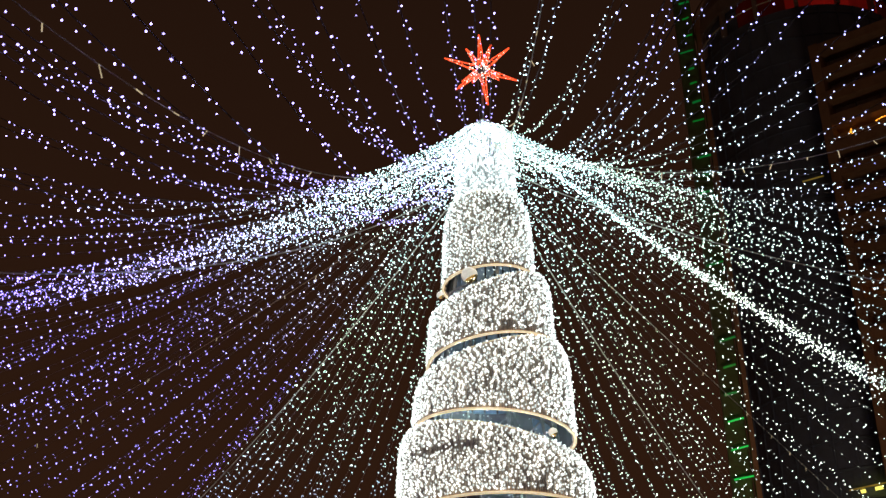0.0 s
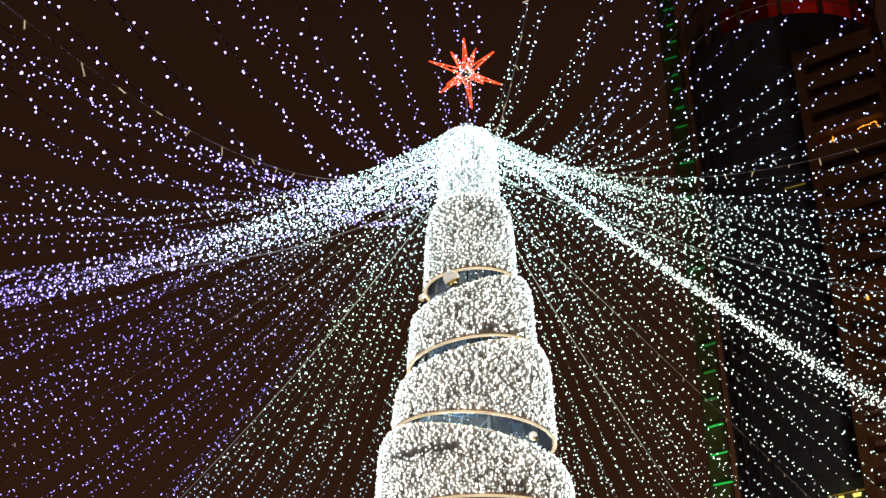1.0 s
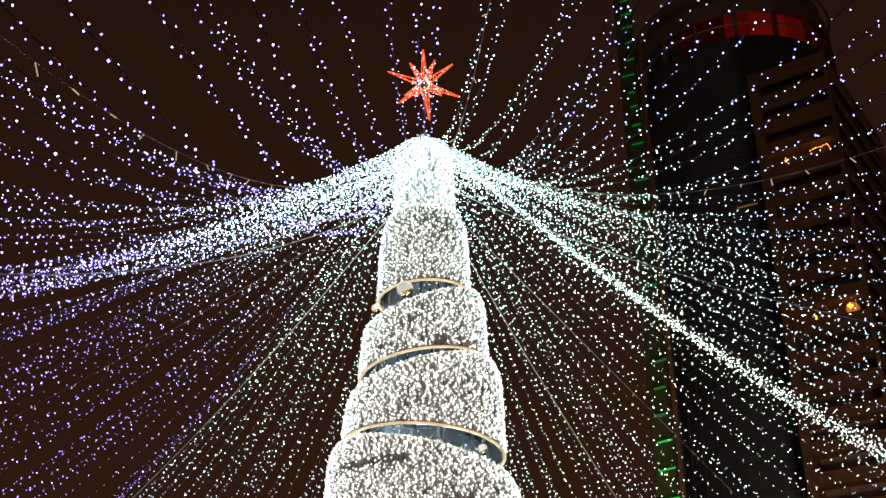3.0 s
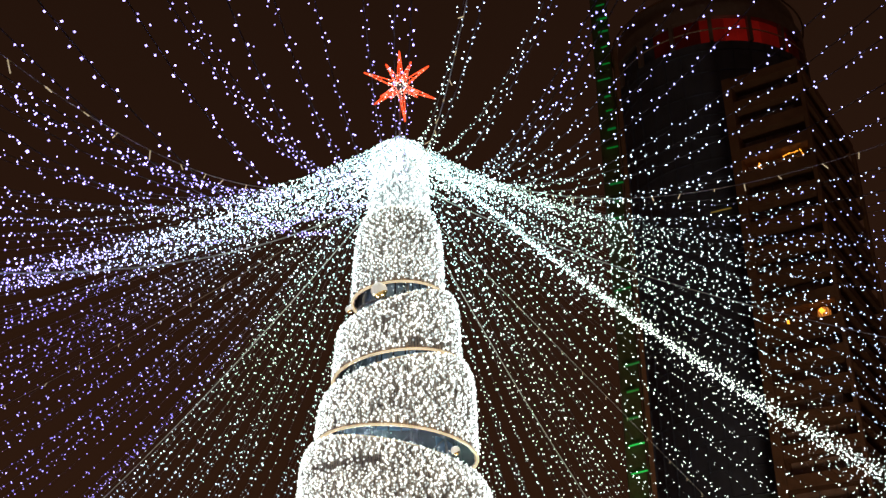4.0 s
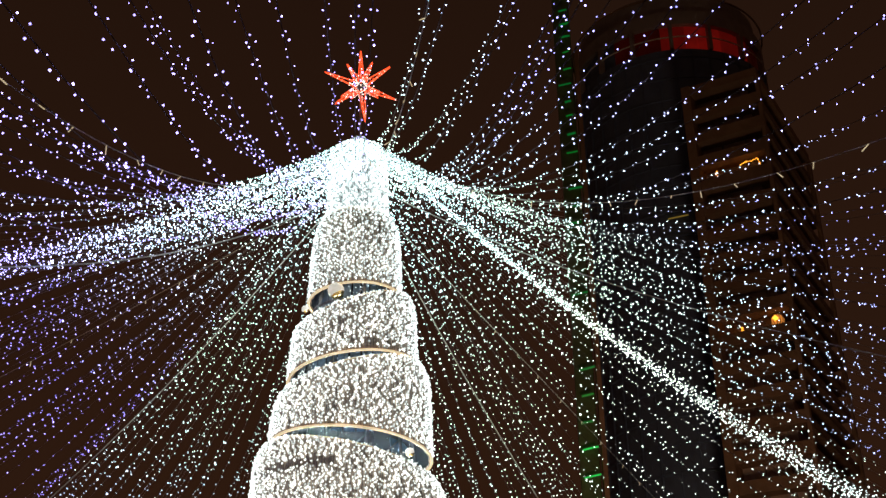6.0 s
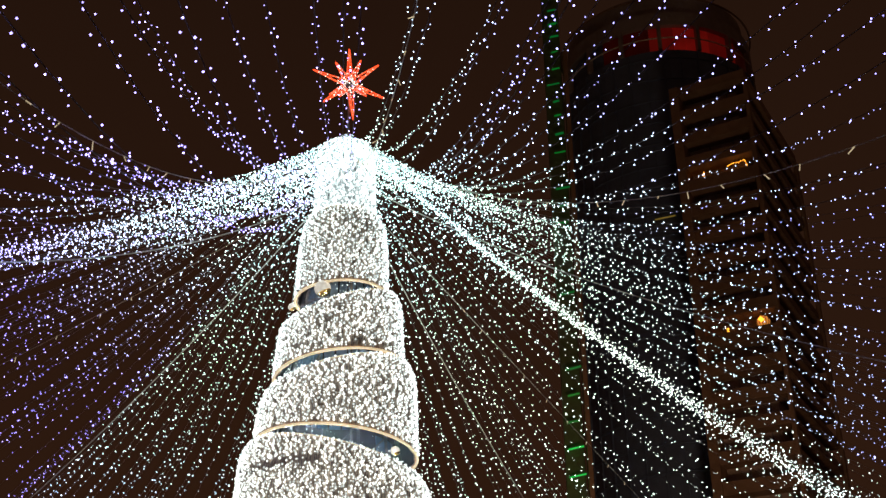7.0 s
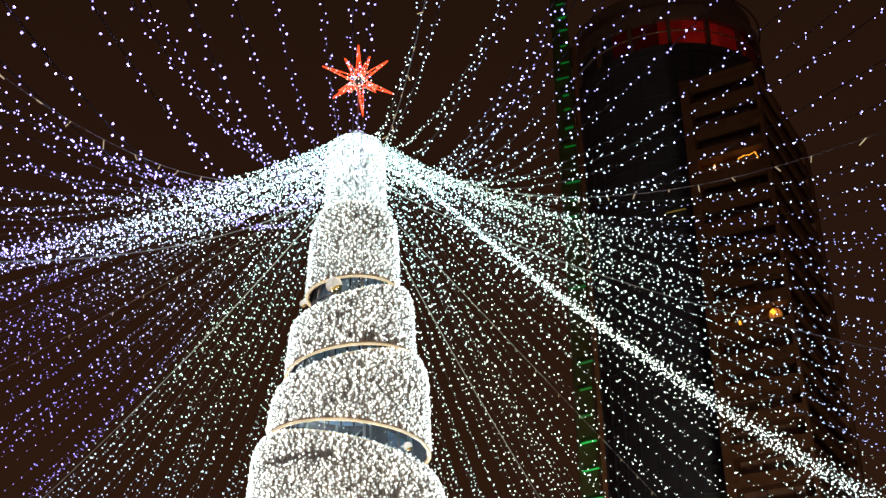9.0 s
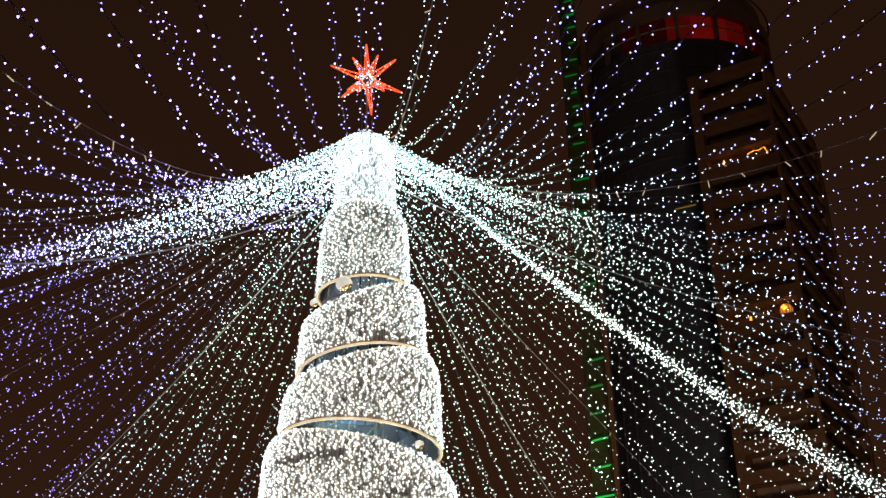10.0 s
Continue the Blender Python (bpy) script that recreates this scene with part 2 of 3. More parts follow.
def tier(top, bottom, r_top, r_bottom, shoulder, inset, led=0.060, skin=SKIN, size=0.0228, rim=True, lip=True):
    """One drum of the tower: a fabric shell with a rounded shoulder, a brass rim below, a thin lip above and a net of bulbs."""
    def radius(f, h):
        r = r_top + (r_bottom - r_top) * f
        d = f * h
        if d < shoulder:
            q = 1 - d / shoulder
            r -= inset * (1 - math.sqrt(max(0.0, 1 - q * q)))
        return r
    seg, rows = 96, 18
    verts, faces = [], []
    for side in (0.0, 0.05):
        for i in range(rows + 1):
            f = (i / rows) ** 1.4
            for j in range(seg):
                a = TAU * j / seg
                t, b = top(a), bottom(a)
                rr = radius(f, t - b) + 0.012 * math.sin(a * 23 + 3 * f) - side
                verts.append(turn(a, rr, t + (b - t) * f))
    k = (rows + 1) * seg
    for s in (0, 1):
        for i in range(rows):
            for j in range(seg):
                q = [s * k + i * seg + j, s * k + i * seg + (j + 1) % seg, s * k + (i + 1) * seg + (j + 1) % seg, s * k + (i + 1) * seg + j]
                faces.append(tuple(q if s else q[::-1]))
    for i in (0, rows):
        for j in range(seg):
            q = [i * seg + j, i * seg + (j + 1) % seg, k + i * seg + (j + 1) % seg, k + i * seg + j]
            faces.append(tuple(q if i == 0 else q[::-1]))
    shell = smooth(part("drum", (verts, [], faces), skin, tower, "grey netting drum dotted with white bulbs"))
    # inner faces coloured dark so that the gaps read as shaded
    shell.data.materials.append(INSIDE_DARK)
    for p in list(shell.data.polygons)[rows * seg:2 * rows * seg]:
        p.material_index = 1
    # bulbs hang in columns, as in a light curtain
    pts = []
    columns = int(TAU * r_bottom / led)
    for c in range(columns):
        a0 = TAU * (c + rng.uniform(-0.3, 0.3)) / columns
        t, b = top(a0), bottom(a0)
        h = t - b
        z = rng.uniform(0.0, led)
        while z < h - 0.05:
            f = z / h
            a = a0 + rng.normal(0, 0.05) / r_bottom
            if rng.uniform() < radius(f, h) / r_bottom * 0.97 * lit_share(a, t - z):
                pts.append(turn(a, radius(f, h) + 0.02 + abs(rng.normal(0, 0.02)), t - z))
            z += led * rng.uniform(0.7, 1.25)
    tagged(part("light_net", bulbs(pts, size, rng), TOWER_LED, shell, "net of small white bulbs"), kind="stuff")
    wires = []
    for c in range(columns):
        a0 = TAU * c / columns
        t, b = top(a0), bottom(a0)
        line = []
        for q in range(7):
            f = (q / 6) ** 1.4
            line.append(turn(a0 + rng.normal(0, 0.012) / r_bottom, radius(f, t - b) + 0.014, t + (b - t) * f))
        wires.append(tube(line, 0.0065, 3))
    tagged(part("net_wire", joined(*wires), NET_WIRE, shell, "grey hanging wires of the light net"), kind="stuff")
    ring = [TAU * j / 96 for j in range(96)]
    if rim:
        low = [turn(a, radius(1.0, 1.0) + 0.02, bottom(a) - 0.01) for a in ring]
        smooth(part("rim", tube(low, 0.028, 8, True), GOLD, tower, "brass tube rim with added glow"))
    if lip:
        high = [turn(a, radius(0.0, 1.0) + 0.005, top(a)) for a in ring]
        smooth(part("lip", tube(high, 0.016, 6, True), GOLD, tower, "thin brass edge with added glow"))
    return radius


tier(slope(17.05, 0.0), slope(15.0, 0.03), 0.62, 0.70, 0.25, 0.22, 0.052, CUFF, 0.027, True, False)
tier(slope(15.05, 0.02), slope(12.93, 0.07, 0.03), 0.96, 1.045, 0.95, 0.25, 0.056, SKIN, 0.0212)
tier(slope(12.70, 0.40, -0.12), slope(11.11, 0.20, 0.06), 1.33, 1.42, 0.60, 0.21)
tier(slope(11.0, 0.36, 0.0), slope(9.28, -0.13, 0.09), 1.67, 1.745, 0.70, 0.26)
tier(slope(9.05, -0.37, -0.02), slope(7.45, 0.02, 0.1), 2.01, 2.09, 0.70, 0.28)
tier(slope(7.2, 0.3, -0.1), slope(5.4, 0.1), 2.38, 2.55, 0.5, 0.18, 0.16)
tier(slope(5.2, -0.3), slope(3.3, 0.1), 2.75, 2.95, 0.5, 0.18, 0.16)
tier(slope(3.1, 0.3), slope(0.05, 0.0), 3.15, 3.5, 0.5, 0.18, 0.18)
# the inner frame that shows through the gaps
for j in range(10):
    a = TAU * (j + 0.3) / 10
    part("post", tube([turn(a, 2.6, 0.0), turn(a, 0.40, 16.6)], 0.035, 6), STEEL, tower)
for z in (7.2, 9.0, 10.85, 12.6, 14.4):
    r = 2.6 - 2.2 * z / 16.6
    part("ring", tube([turn(TAU * j / 48, r, z) for j in range(48)], 0.03, 6, True), STEEL, tower)
    for j in range(10):
        a, b = TAU * (j + 0.3) / 10, TAU * (j + 1.3) / 10
        part("brace", tube([turn(a, r, z - 0.45), turn(b, r - 0.1, z + 0.35)], 0.018, 5), STEEL, tower)
for z0, z1, span in ((8.3, 9.4, range(3, 6)), (10.2, 11.4, range(24)), (12.1, 13.3, range(24))):
    foil = []
    for j in span:
        a = TAU * j / 24
        r0, r1 = 2.5 - 2.2 * z0 / 16.6, 2.5 - 2.2 * z1 / 16.6
        foil.append((turn(a - 0.11, r0, z0), turn(a + 0.11, r0, z0), turn(a + 0.11, r1, z1), turn(a - 0.11, r1, z1)))
    for q in foil:
        out = [Vector(p) for p in q]
        inn = [Vector((p.x * 0.985, p.y * 0.985, p.z)) for p in out]
        v = [tuple(p) for p in out + inn]
        part("panel", (v, [], [(0, 1, 2, 3), (7, 6, 5, 4), (0, 4, 5, 1), (1, 5, 6, 2), (2, 6, 7, 3), (3, 7, 4, 0)]), BLUE, tower, "blue foil panel")
for a, r, z, s in ((-28, 0.99, 12.80, 0.185), (-72, 1.18, 12.54, 0.085), (43, 1.72, 9.0, 0.095), (-10, 1.4, 10.75, 0.09), (100, 1.2, 12.7, 0.14), (160, 1.5, 10.8, 0.15)):
    p = turn(radians(a), r, z)
    globe = smooth(part("bauble", ball(s, p), BALL, tower, "white bauble in the gap between drums, glow added"))
    cup = bmesh.new()
    bmesh.ops.create_uvsphere(cup, u_segments=20, v_segments=12, radius=s * 1.03)
    bmesh.ops.delete(cup, geom=[v for v in cup.verts if v.co.z > -0.3 * s], context="VERTS")
    bmesh.ops.rotate(cup, verts=cup.verts, cent=(0, 0, 0), matrix=Matrix.Rotation(radians(-25), 3, "Y"))
    bmesh.ops.translate(cup, verts=cup.verts, vec=p)
    smooth(part("bauble_cup", cup, GOLDBALL, globe, "gilt lower half"))
    part("hanger", tube([(p[0], p[1], p[2] + s), (p[0] * 0.97, p[1] * 0.97, p[2] + s + 0.5)], 0.008, 5), STEEL, globe)
# inner frame bulbs: strong hidden fill low in each drum, few small in gaps
strong, weak = [], []
for lip_z, r in ((slope(12.70, 0.40, -0.12), 1.10), (slope(11.0, 0.36), 1.38), (slope(9.05, -0.37, -0.02), 1.70)):
    for k in range(90):
        a = rng.uniform(0, TAU)
        strong.append(turn(a, r - rng.uniform(0.14, 0.24), lip_z(a) - rng.uniform(0.13, 0.28)))
    for k in range(120):
        a = rng.uniform(0, TAU)
        weak.append(turn(a, r - rng.uniform(0.2, 0.35), lip_z(a) + rng.uniform(0.0, 0.5)))
tagged(part("inner_net", bulbs(strong, 0.02, rng), FILL_LED, tower, "hidden bulbs added to light the gaps between drums"), kind="stuff")
tagged(part("gap_net", bulbs(weak, 0.012, rng), TOWER_LED, tower, "small bulbs seen in the gaps"), kind="stuff")
# the cone on which the strings are tied
cone = bmesh.new()
bmesh.ops.create_cone(cone, cap_ends=True, segments=32, radius1=0.62, radius2=0.20, depth=0.50)
bmesh.ops.translate(cone, verts=cone.verts, vec=(0, 0, 17.02))
part("cap", cone, SKIN, tower, "white cone that ties the light strings")
pts = []
for _ in range(1000):
    h = rng.uniform(0, 1) ** 1.3
    pts.append(turn(rng.uniform(0, TAU), 0.12 + 0.55 * (1 - h), 16.79 + 0.57 * h + rng.normal(0, 0.015)))
tagged(part("cap_net", bulbs(pts, 0.021, rng), TOWER_LED, tower, "dense white bulbs"), kind="stuff")

# ---- the star on top ----
STAR_Z = 18.92
star = thing("star_topper", (AX, AY, 17.75), "red eight-pointed wire star filled with white bulbs on a pole", "star")
part("pole", tube([(0, 0, -0.32), (0, 0, 1.0)], 0.025, 8), STEEL, star)
mid = Vector((0, 0, STAR_Z - 17.75))
# direction in the star's plane (degrees from upright, clockwise), length, lean towards the camera
SPIKES = [(-2, 1.10, 0.0), (173, 1.04, 0.0), (-71, 0.98, 0.1), (114, 0.96, 0.1), (51, 0.92, 0.15), (226, 0.9, 0.1),
          (-40, 0.66, 0.5), (24, 0.68, 0.5), (203, 0.70, 0.5), (142, 0.74, 0.5), (-100, 0.6, -0.7), (80, 0.6, -0.7), (0, 0.7, -1.3)]
pts = []
for deg, length, lean in SPIKES:
    b = radians(deg)
    d = Vector((math.sin(b), -lean, math.cos(b))).normalized()
    u = d.cross(Vector((0, 1, 0.01))).normalized()
    w = d.cross(u)
    tip = mid + d * length
    bars, feet = [], []
    for across, deep in ((-1, 0.3), (1, 0.3), (0, -1)):
        foot = mid + d * 0.15 + 0.08 * across * u + 0.08 * deep * w
        end = tip + 0.008 * across * u + 0.008 * deep * w
        feet.append((foot, end))
        bars.append(tube([foot, end], 0.0128, 6))
        for f in np.linspace(0.02, 0.8, 5):
            if rng.uniform() < 0.95:
                pts.append(foot + (end - foot) * (f + rng.uniform(-0.06, 0.06)) + Vector(rng.normal(0, 0.012, 3)))
    # the rope light winds from bar to bar and closes the tip
    wind = []
    for k in range(7):
        foot, end = feet[k % 3]
        wind.append(foot + (end - foot) * (0.12 + 0.13 * k))
    bars.append(tube(wind, 0.007, 5))
    bars.append(tube([feet[0][1], tip + d * 0.015, feet[1][1]], 0.010, 6))
    part("spike", joined(*bars), RED_TUBE, star, "red rope-light spike")
smooth(part("hub", ball(0.10, mid, 16), INSIDE_DARK, star, "dark hub of the star"))
for _ in range(120):
    v = Vector(rng.normal(0, 1, 3)).normalized() * rng.uniform(0.12, 0.36)
    pts.append(mid + v)
tagged(part("bulb_cluster", bulbs([tuple(p) for p in pts], 0.0145, rng), STAR_LED, star, "white bulbs at the heart of the star"), kind="stuff")

# ---- the canopy of light strings ----
def string_point(phi, r, z0, a, b, r0=0.0, sway=0.0):
    d = r - r0
    p = phi + sway * math.sin(math.pi * min(1.0, r / REACH))
    return (r * math.sin(p), -r * math.cos(p), z0 - a * d + b * d * d)


BULB = bpy.data.meshes.new("bulb")
BULB.from_pydata(OCTA.tolist(), [], OCTA_FACES.tolist())
BULB.materials.append(VIOLET_LED)
WHITE_BULB = BULB.copy()
WHITE_BULB.materials.clear()
WHITE_BULB.materials.append(NEAR_LED)


def light_string(phi, a, b, reach, step, size, sway=0.0, single=False, drop=0.0, group="canopy of light strings"):
    """A cable with bulbs on short leads to either side of it, most of them faint and a few bright; drop: how far below the top it is tied."""
    led = BLUE_LED if phi < -2.3 else LOW_LED if phi < -1.19 else FAR_LED if phi < -0.72 else MID_LED if phi < -0.38 else VIOLET_LED if phi < 0.015 else NEAR_LED if phi < 0.38 else BLUE_LED if phi < 1.5 else GREEN_WHITE_LED
    tone = "greenish white" if led is GREEN_WHITE_LED else "cold white" if led in (BLUE_LED, NEAR_LED) else "violet-white"
    ob = thing("light_string", (AX, AY, 0), "dark sagging cable hung with small " + tone + " bulbs", "string lights", group)
    r0 = 0.25
    a -= drop / 13.0
    line = [string_point(phi, r0 + (reach - r0) * i / 22, APEX - drop, a, b, 0, sway) for i in range(23)]
    part("cable", tube(line, 0.0058 if single else 0.003, 3), CABLE, ob)
    side = Vector((math.cos(phi), math.sin(phi), 0))
    spread = 0.055 if single else 0.032
    pts, sizes = [], []
    r = r0 + rng.uniform(0.1, 0.5) + rng.uniform(0, step)
    lead = 1
    while r < reach:
        p = Vector(string_point(phi, r, APEX - drop, a, b, 0, sway))
        for _ in range(2 if rng.uniform() < 0.22 else 1):
            lead = -lead if rng.uniform() < 0.75 else lead
            q = p + side * (lead * rng.uniform(0.01, spread)) + Vector((0, 0, rng.normal(-0.005, 0.02)))
            pts.append((q.x + rng.normal(0, 0.01), q.y + rng.normal(0, 0.02), q.z))
            sizes.append((0.76 * size[0] + 0.76 * (size[1] - size[0]) * min(1.0, r / 15.0)) * min(1.5, math.exp(rng.normal(-0.15, 0.2))))
        r += step * rng.uniform(0.6, 1.4) * (0.74 + 0.26 * min(1.0, r / 7.0))
    if single:
        for p, s in zip(pts, sizes):
            bulb = new("bulb", BULB if phi < 0.015 else WHITE_BULB)
            bulb.parent = ob
            bulb.matrix_basis = pose(*p, 0, 0, rng.uniform(0, 90)) @ Matrix.Scale(s, 4)
    else:
        tagged(part("bulb_row", bulbs(pts, np.array(sizes), rng), led, ob), kind="stuff")
    return ob


# strings over the square in front: bearing, fall and sag of each
NEAR = [(-24.0, 0.959, 0.0230), (-23.2, 0.965, 0.0256), (-21.8, 0.962, 0.0240), (-15.3, 0.960, 0.0219), (-15.0, 0.945, 0.0214), (-14.6, 0.916, 0.0192), (-14.2, 0.930, 0.0203),
        (-14.0, 0.995, 0.0197), (-12.3, 0.990, 0.0207), (-10.3, 0.996, 0.0216), (-7.9, 1.002, 0.0205), (-7.6, 0.981, 0.0210), (-8.3, 0.911, 0.0197), (-10.3, 0.936, 0.0259),
        (-6.2, 0.977, 0.0220), (-5.9, 0.941, 0.0224), (-5.1, 0.932, 0.0235), (-3.8, 0.906, 0.0247), (-2.6, 0.915, 0.0244), (-2.0, 0.935, 0.0238),
        (1.2, 0.824, 0.0264), (1.6, 0.864, 0.0259), (4.9, 0.850, 0.0261), (3.4, 0.911, 0.0248), (3.6, 0.948, 0.0239), (3.8, 0.959, 0.0242), (3.5, 0.984, 0.0245),
        (5.7, 0.932, 0.0241), (6.3, 0.940, 0.0238), (6.8, 0.950, 0.0237), (8.1, 0.947, 0.0236), (12.0, 0.947, 0.0255), (15.6, 0.944, 0.0273), (13.7, 0.943, 0.0241),
        (13.3, 0.970, 0.0237), (22.2, 0.962, 0.0237), (24.5, 0.925, 0.0240)]
# further ones at the sides of the square, of the usual fall and sag
BETWEEN = (-38, -36.8, -34.2, -30.8, -28, 18.0, 19.2, 23.3, 26.2, 27.2, 30.4, 31.2, 34.2, 35.2, 38.0)


def bearings():
    """Bearing, fall, sag, spacing and bulb sizes of every string of the canopy."""
    out = [(d, a, b, 0.165, (0.0178, 0.0143) if d < 3 else (0.0165, 0.0130)) for d, a, b in NEAR]
    out += [(d + rng.uniform(-0.2, 0.2), 0.95 + rng.normal(0, 0.012), 0.0245 + rng.normal(0, 0.0008), 0.21, (0.0165, 0.0135) if d < 3 else (0.0155, 0.0122)) for d in BETWEEN]
    d = -180.0
    while d < 180.0:
        if abs(d) > 39:
            far = max(0.0, abs(d) - 90) / 90
            size = (0.0215, (0.0195 if d > -70 else 0.0145) + 0.003 * min(1, far * 2)) if d < 0 else (0.0215, (0.0115 if d < 96 else 0.0130 if d < 122 else 0.0150) + 0.003 * min(1, far * 2))
            if -132 < d < -68:
                size = (0.0176, 0.0172)
            near = max(0.0, 1 - (abs(d) - 39) / 10)
            low = d < -68 or d > 100
            out.append((d + rng.uniform(-0.15, 0.15), SAG_A + 0.05 * near + 0.02 * far + rng.normal(0, 0.004) + (0.0 if low else rng.uniform(0, 0.014)),
                        SAG_B + (0.0040 if -68 < d < 0 else 0.0) + 0.009 * near + 0.003 * far + rng.normal(0, 0.0002 if low else 0.0005), 0.24 if d < -68 else 0.2 if d < 0 else 0.215, size))
        if -63 < d < -51:
            # the bright dense band
            d += 0.34 * rng.choice((0.5, 1.0, 1.5))
        elif -68 < d < -39:
            d += 2.5 * rng.choice((0.4, 1.0, 1.6))
        elif 0 < d < 96:
            d += 1.2 * rng.choice((0.5, 1.0, 1.5))
        elif -132 < d < -68:
            # ribbons of a few strings with dark gaps between
            d += rng.choice((0.4, 0.7, 1.4, 2.8)) if d > -88 else rng.choice((0.45, 0.8, 1.9, 3.3))
        elif abs(d) > 125:
            d += rng.choice((0.5, 0.9, 2.4))
        else:
            d += (2.4 if d < 0 else 1.9) * rng.choice((0.3, 0.8, 1.9))
    for k in range(20):
        out.append((97 + 2.4 * (k / 19 - 0.5) + rng.uniform(-0.5, 0.5), SAG_A + rng.normal(0, 0.013), SAG_B, 0.175, (0.0215, 0.0195)))
    return out


for i, (deg, a, b, step, size) in enumerate(bearings()):
    tied = (1.45 if -68 < deg < -43 else 0.6 if deg < 0 else 0.35) * rng.uniform(0, 1) if abs(deg) > 43 and abs(deg - 97) > 1.7 else 0.0
    light_string(radians(deg), a, b, REACH if b < 0.0225 and abs(deg) > 39 else 23.0, step, size, radians(rng.normal(0, 0.12)) if abs(deg) > 39 and abs(deg - 97) > 1.7 else 0.0, i < len(NEAR), tied)

# ---- stay cables, some with short unlit tubes given a faint glow ----
def stay(deg, a, b, z0, r0, reach, drops, label, mat=None):
    ob = thing("stay_cable", (AX, AY, 0), label, "cable", "stay cables")
    phi = radians(deg)
    line = [string_point(phi, r0 + (reach - r0) * i / 40, z0, a, b, r0) for i in range(41)]
    part("cable", tube(line, 0.006 if drops else 0.0095, 5), mat or PALE_CABLE, ob)
    if drops:
        r = 4.0
        while r < reach:
            p = Vector(string_point(phi, r, z0, a, b, r0))
            lean = Vector((rng.normal(0, 0.05), rng.normal(0, 0.04), -0.09))
            part("drop_tube", tube([p, p + lean * 0.95], 0.0068, 5), DROP, ob)
            r += 0.75 * rng.uniform(0.8, 1.2)
    return ob


TUBES = "pale cable with short hanging milky tubes, faint glow added"
PLAIN = "pale tight steel stay cable running down from the tower"
stay(-14.9, 0.930, 0.0216, APEX, 0.0, 22, True, TUBES)
stay(-27.0, 0.82, 0.017, 15.4, 0.8, 26, False, PLAIN)
stay(-112.0, 1.14, 0.021, 15.4, 0.8, 20, False, PLAIN)
stay(-90.0, 0.76, 0.008, 15.6, 0.8, 24, True, "brown cable with short hanging unlit tubes, faint glow added", ROPE)
stay(128.0, 1.18, 0.022, 15.2, 0.8, 20, False, PLAIN)
stay(20.5, 0.924, 0.0230, APEX, 0.0, 22, True, TUBES)
stay(34.0, 0.80, 0.011, 15.6, 0.8, 26, False, PLAIN)
stay(0.6, 0.90, 0.027, APEX, 0.0, 22, True, TUBES)
stay(127.0, 0.52, 0.0, 15.6, 0.8, 26, True, TUBES)


# ---- the high-rise behind ----
FAR = 120.0


def at(az, el, d=FAR):
    a = radians(az - 0.1)
    return Vector((d * math.sin(a), d * math.cos(a), EYE + d * math.tan(radians(el))))


house = thing("high_rise", at(20.15, 0, 128.0)[:2] + (0,), "dark glass high-rise with a red glowing ring near its top", "building")
hx, hy = house.location[0], house.location[1]


def drum(r, z0, z1, seg=64):
    bm = bmesh.new()
    bmesh.ops.create_cone(bm, cap_ends=True, segments=seg, radius1=r, radius2=r, depth=z1 - z0)
    bmesh.ops.translate(bm, verts=bm.verts, vec=(0, 0, (z0 + z1) / 2))
    return bm


part("shaft", drum(11.7, 0, 85.21), GLASS, house, "dark glass round shaft")
part("crown", drum(11.8, 88.8, 90.7), DARK, house, "dark overhanging crown")
part("roof_drum", drum(11.1, 90.7, 93.7), DARK, house)
smooth(part("crown_rail", tube([(12.0 * math.sin(TAU * j / 64), -12.0 * math.cos(TAU * j / 64), 92.7) for j in range(64)], 0.12, 5, True), CONCRETE, house))
smooth(part("gallery_rail", tube([(11.85 * math.sin(TAU * j / 64), -11.85 * math.cos(TAU * j / 64), 86.9) for j in range(64)], 0.09, 5, True), PALE_CABLE, house, "pale rail before the red windows"))
for j in range(48):
    # gallery windows; the red glow's fade to the sides is stepped in materials
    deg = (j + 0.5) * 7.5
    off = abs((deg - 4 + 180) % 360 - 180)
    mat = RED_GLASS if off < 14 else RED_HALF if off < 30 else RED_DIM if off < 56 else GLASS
    a0, a1 = radians(deg - 3.6), radians(deg + 3.6)
    v = []
    for zz in (85.21, 88.8):
        for rr in (11.2, 10.9):
            for a in (a0, a1):
                v.append((rr * math.sin(a), -rr * math.cos(a), zz))
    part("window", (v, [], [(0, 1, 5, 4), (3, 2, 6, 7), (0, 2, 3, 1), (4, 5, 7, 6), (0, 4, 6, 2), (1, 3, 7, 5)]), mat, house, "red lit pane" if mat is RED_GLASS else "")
for j in range(16):
    a = TAU * (j + 0.28) / 16
    part("mullion", box(-0.22, 0.22, -0.3, 0.3, 85.21, 88.8), DARK, house).matrix_basis = pose(11.7 * math.sin(a), -11.7 * math.cos(a), 0, 0, 0, math.degrees(a))
for z in np.arange(2.9, 85, 2.9):
    smooth(part("floor_band", tube([(11.72 * math.sin(TAU * j / 48), -11.72 * math.cos(TAU * j / 48), z) for j in range(48)], 0.14, 4, True), GLASS, house))
for j in range(36):
    a = TAU * (j + 0.5) / 36
    part("fin", box(-0.07, 0.07, -0.12, 0.12, 0, 85.1), GLASS, house).matrix_basis = pose(11.74 * math.sin(a), -11.74 * math.cos(a), 0, 0, 0, math.degrees(a))

# the square block of balconies beside the shaft: narrow front, deep flank
wing = thing("balcony_block", (0, 0, 0), "square brown apartment block with dark balconies on every floor", "building")
L, C, B = at(21.03, 0, 109.8), at(24.88, 0, 108.0), at(26.9, 0, 128.0)
for p in (L, C, B):
    p.z = 0
along = (C - L).normalized()
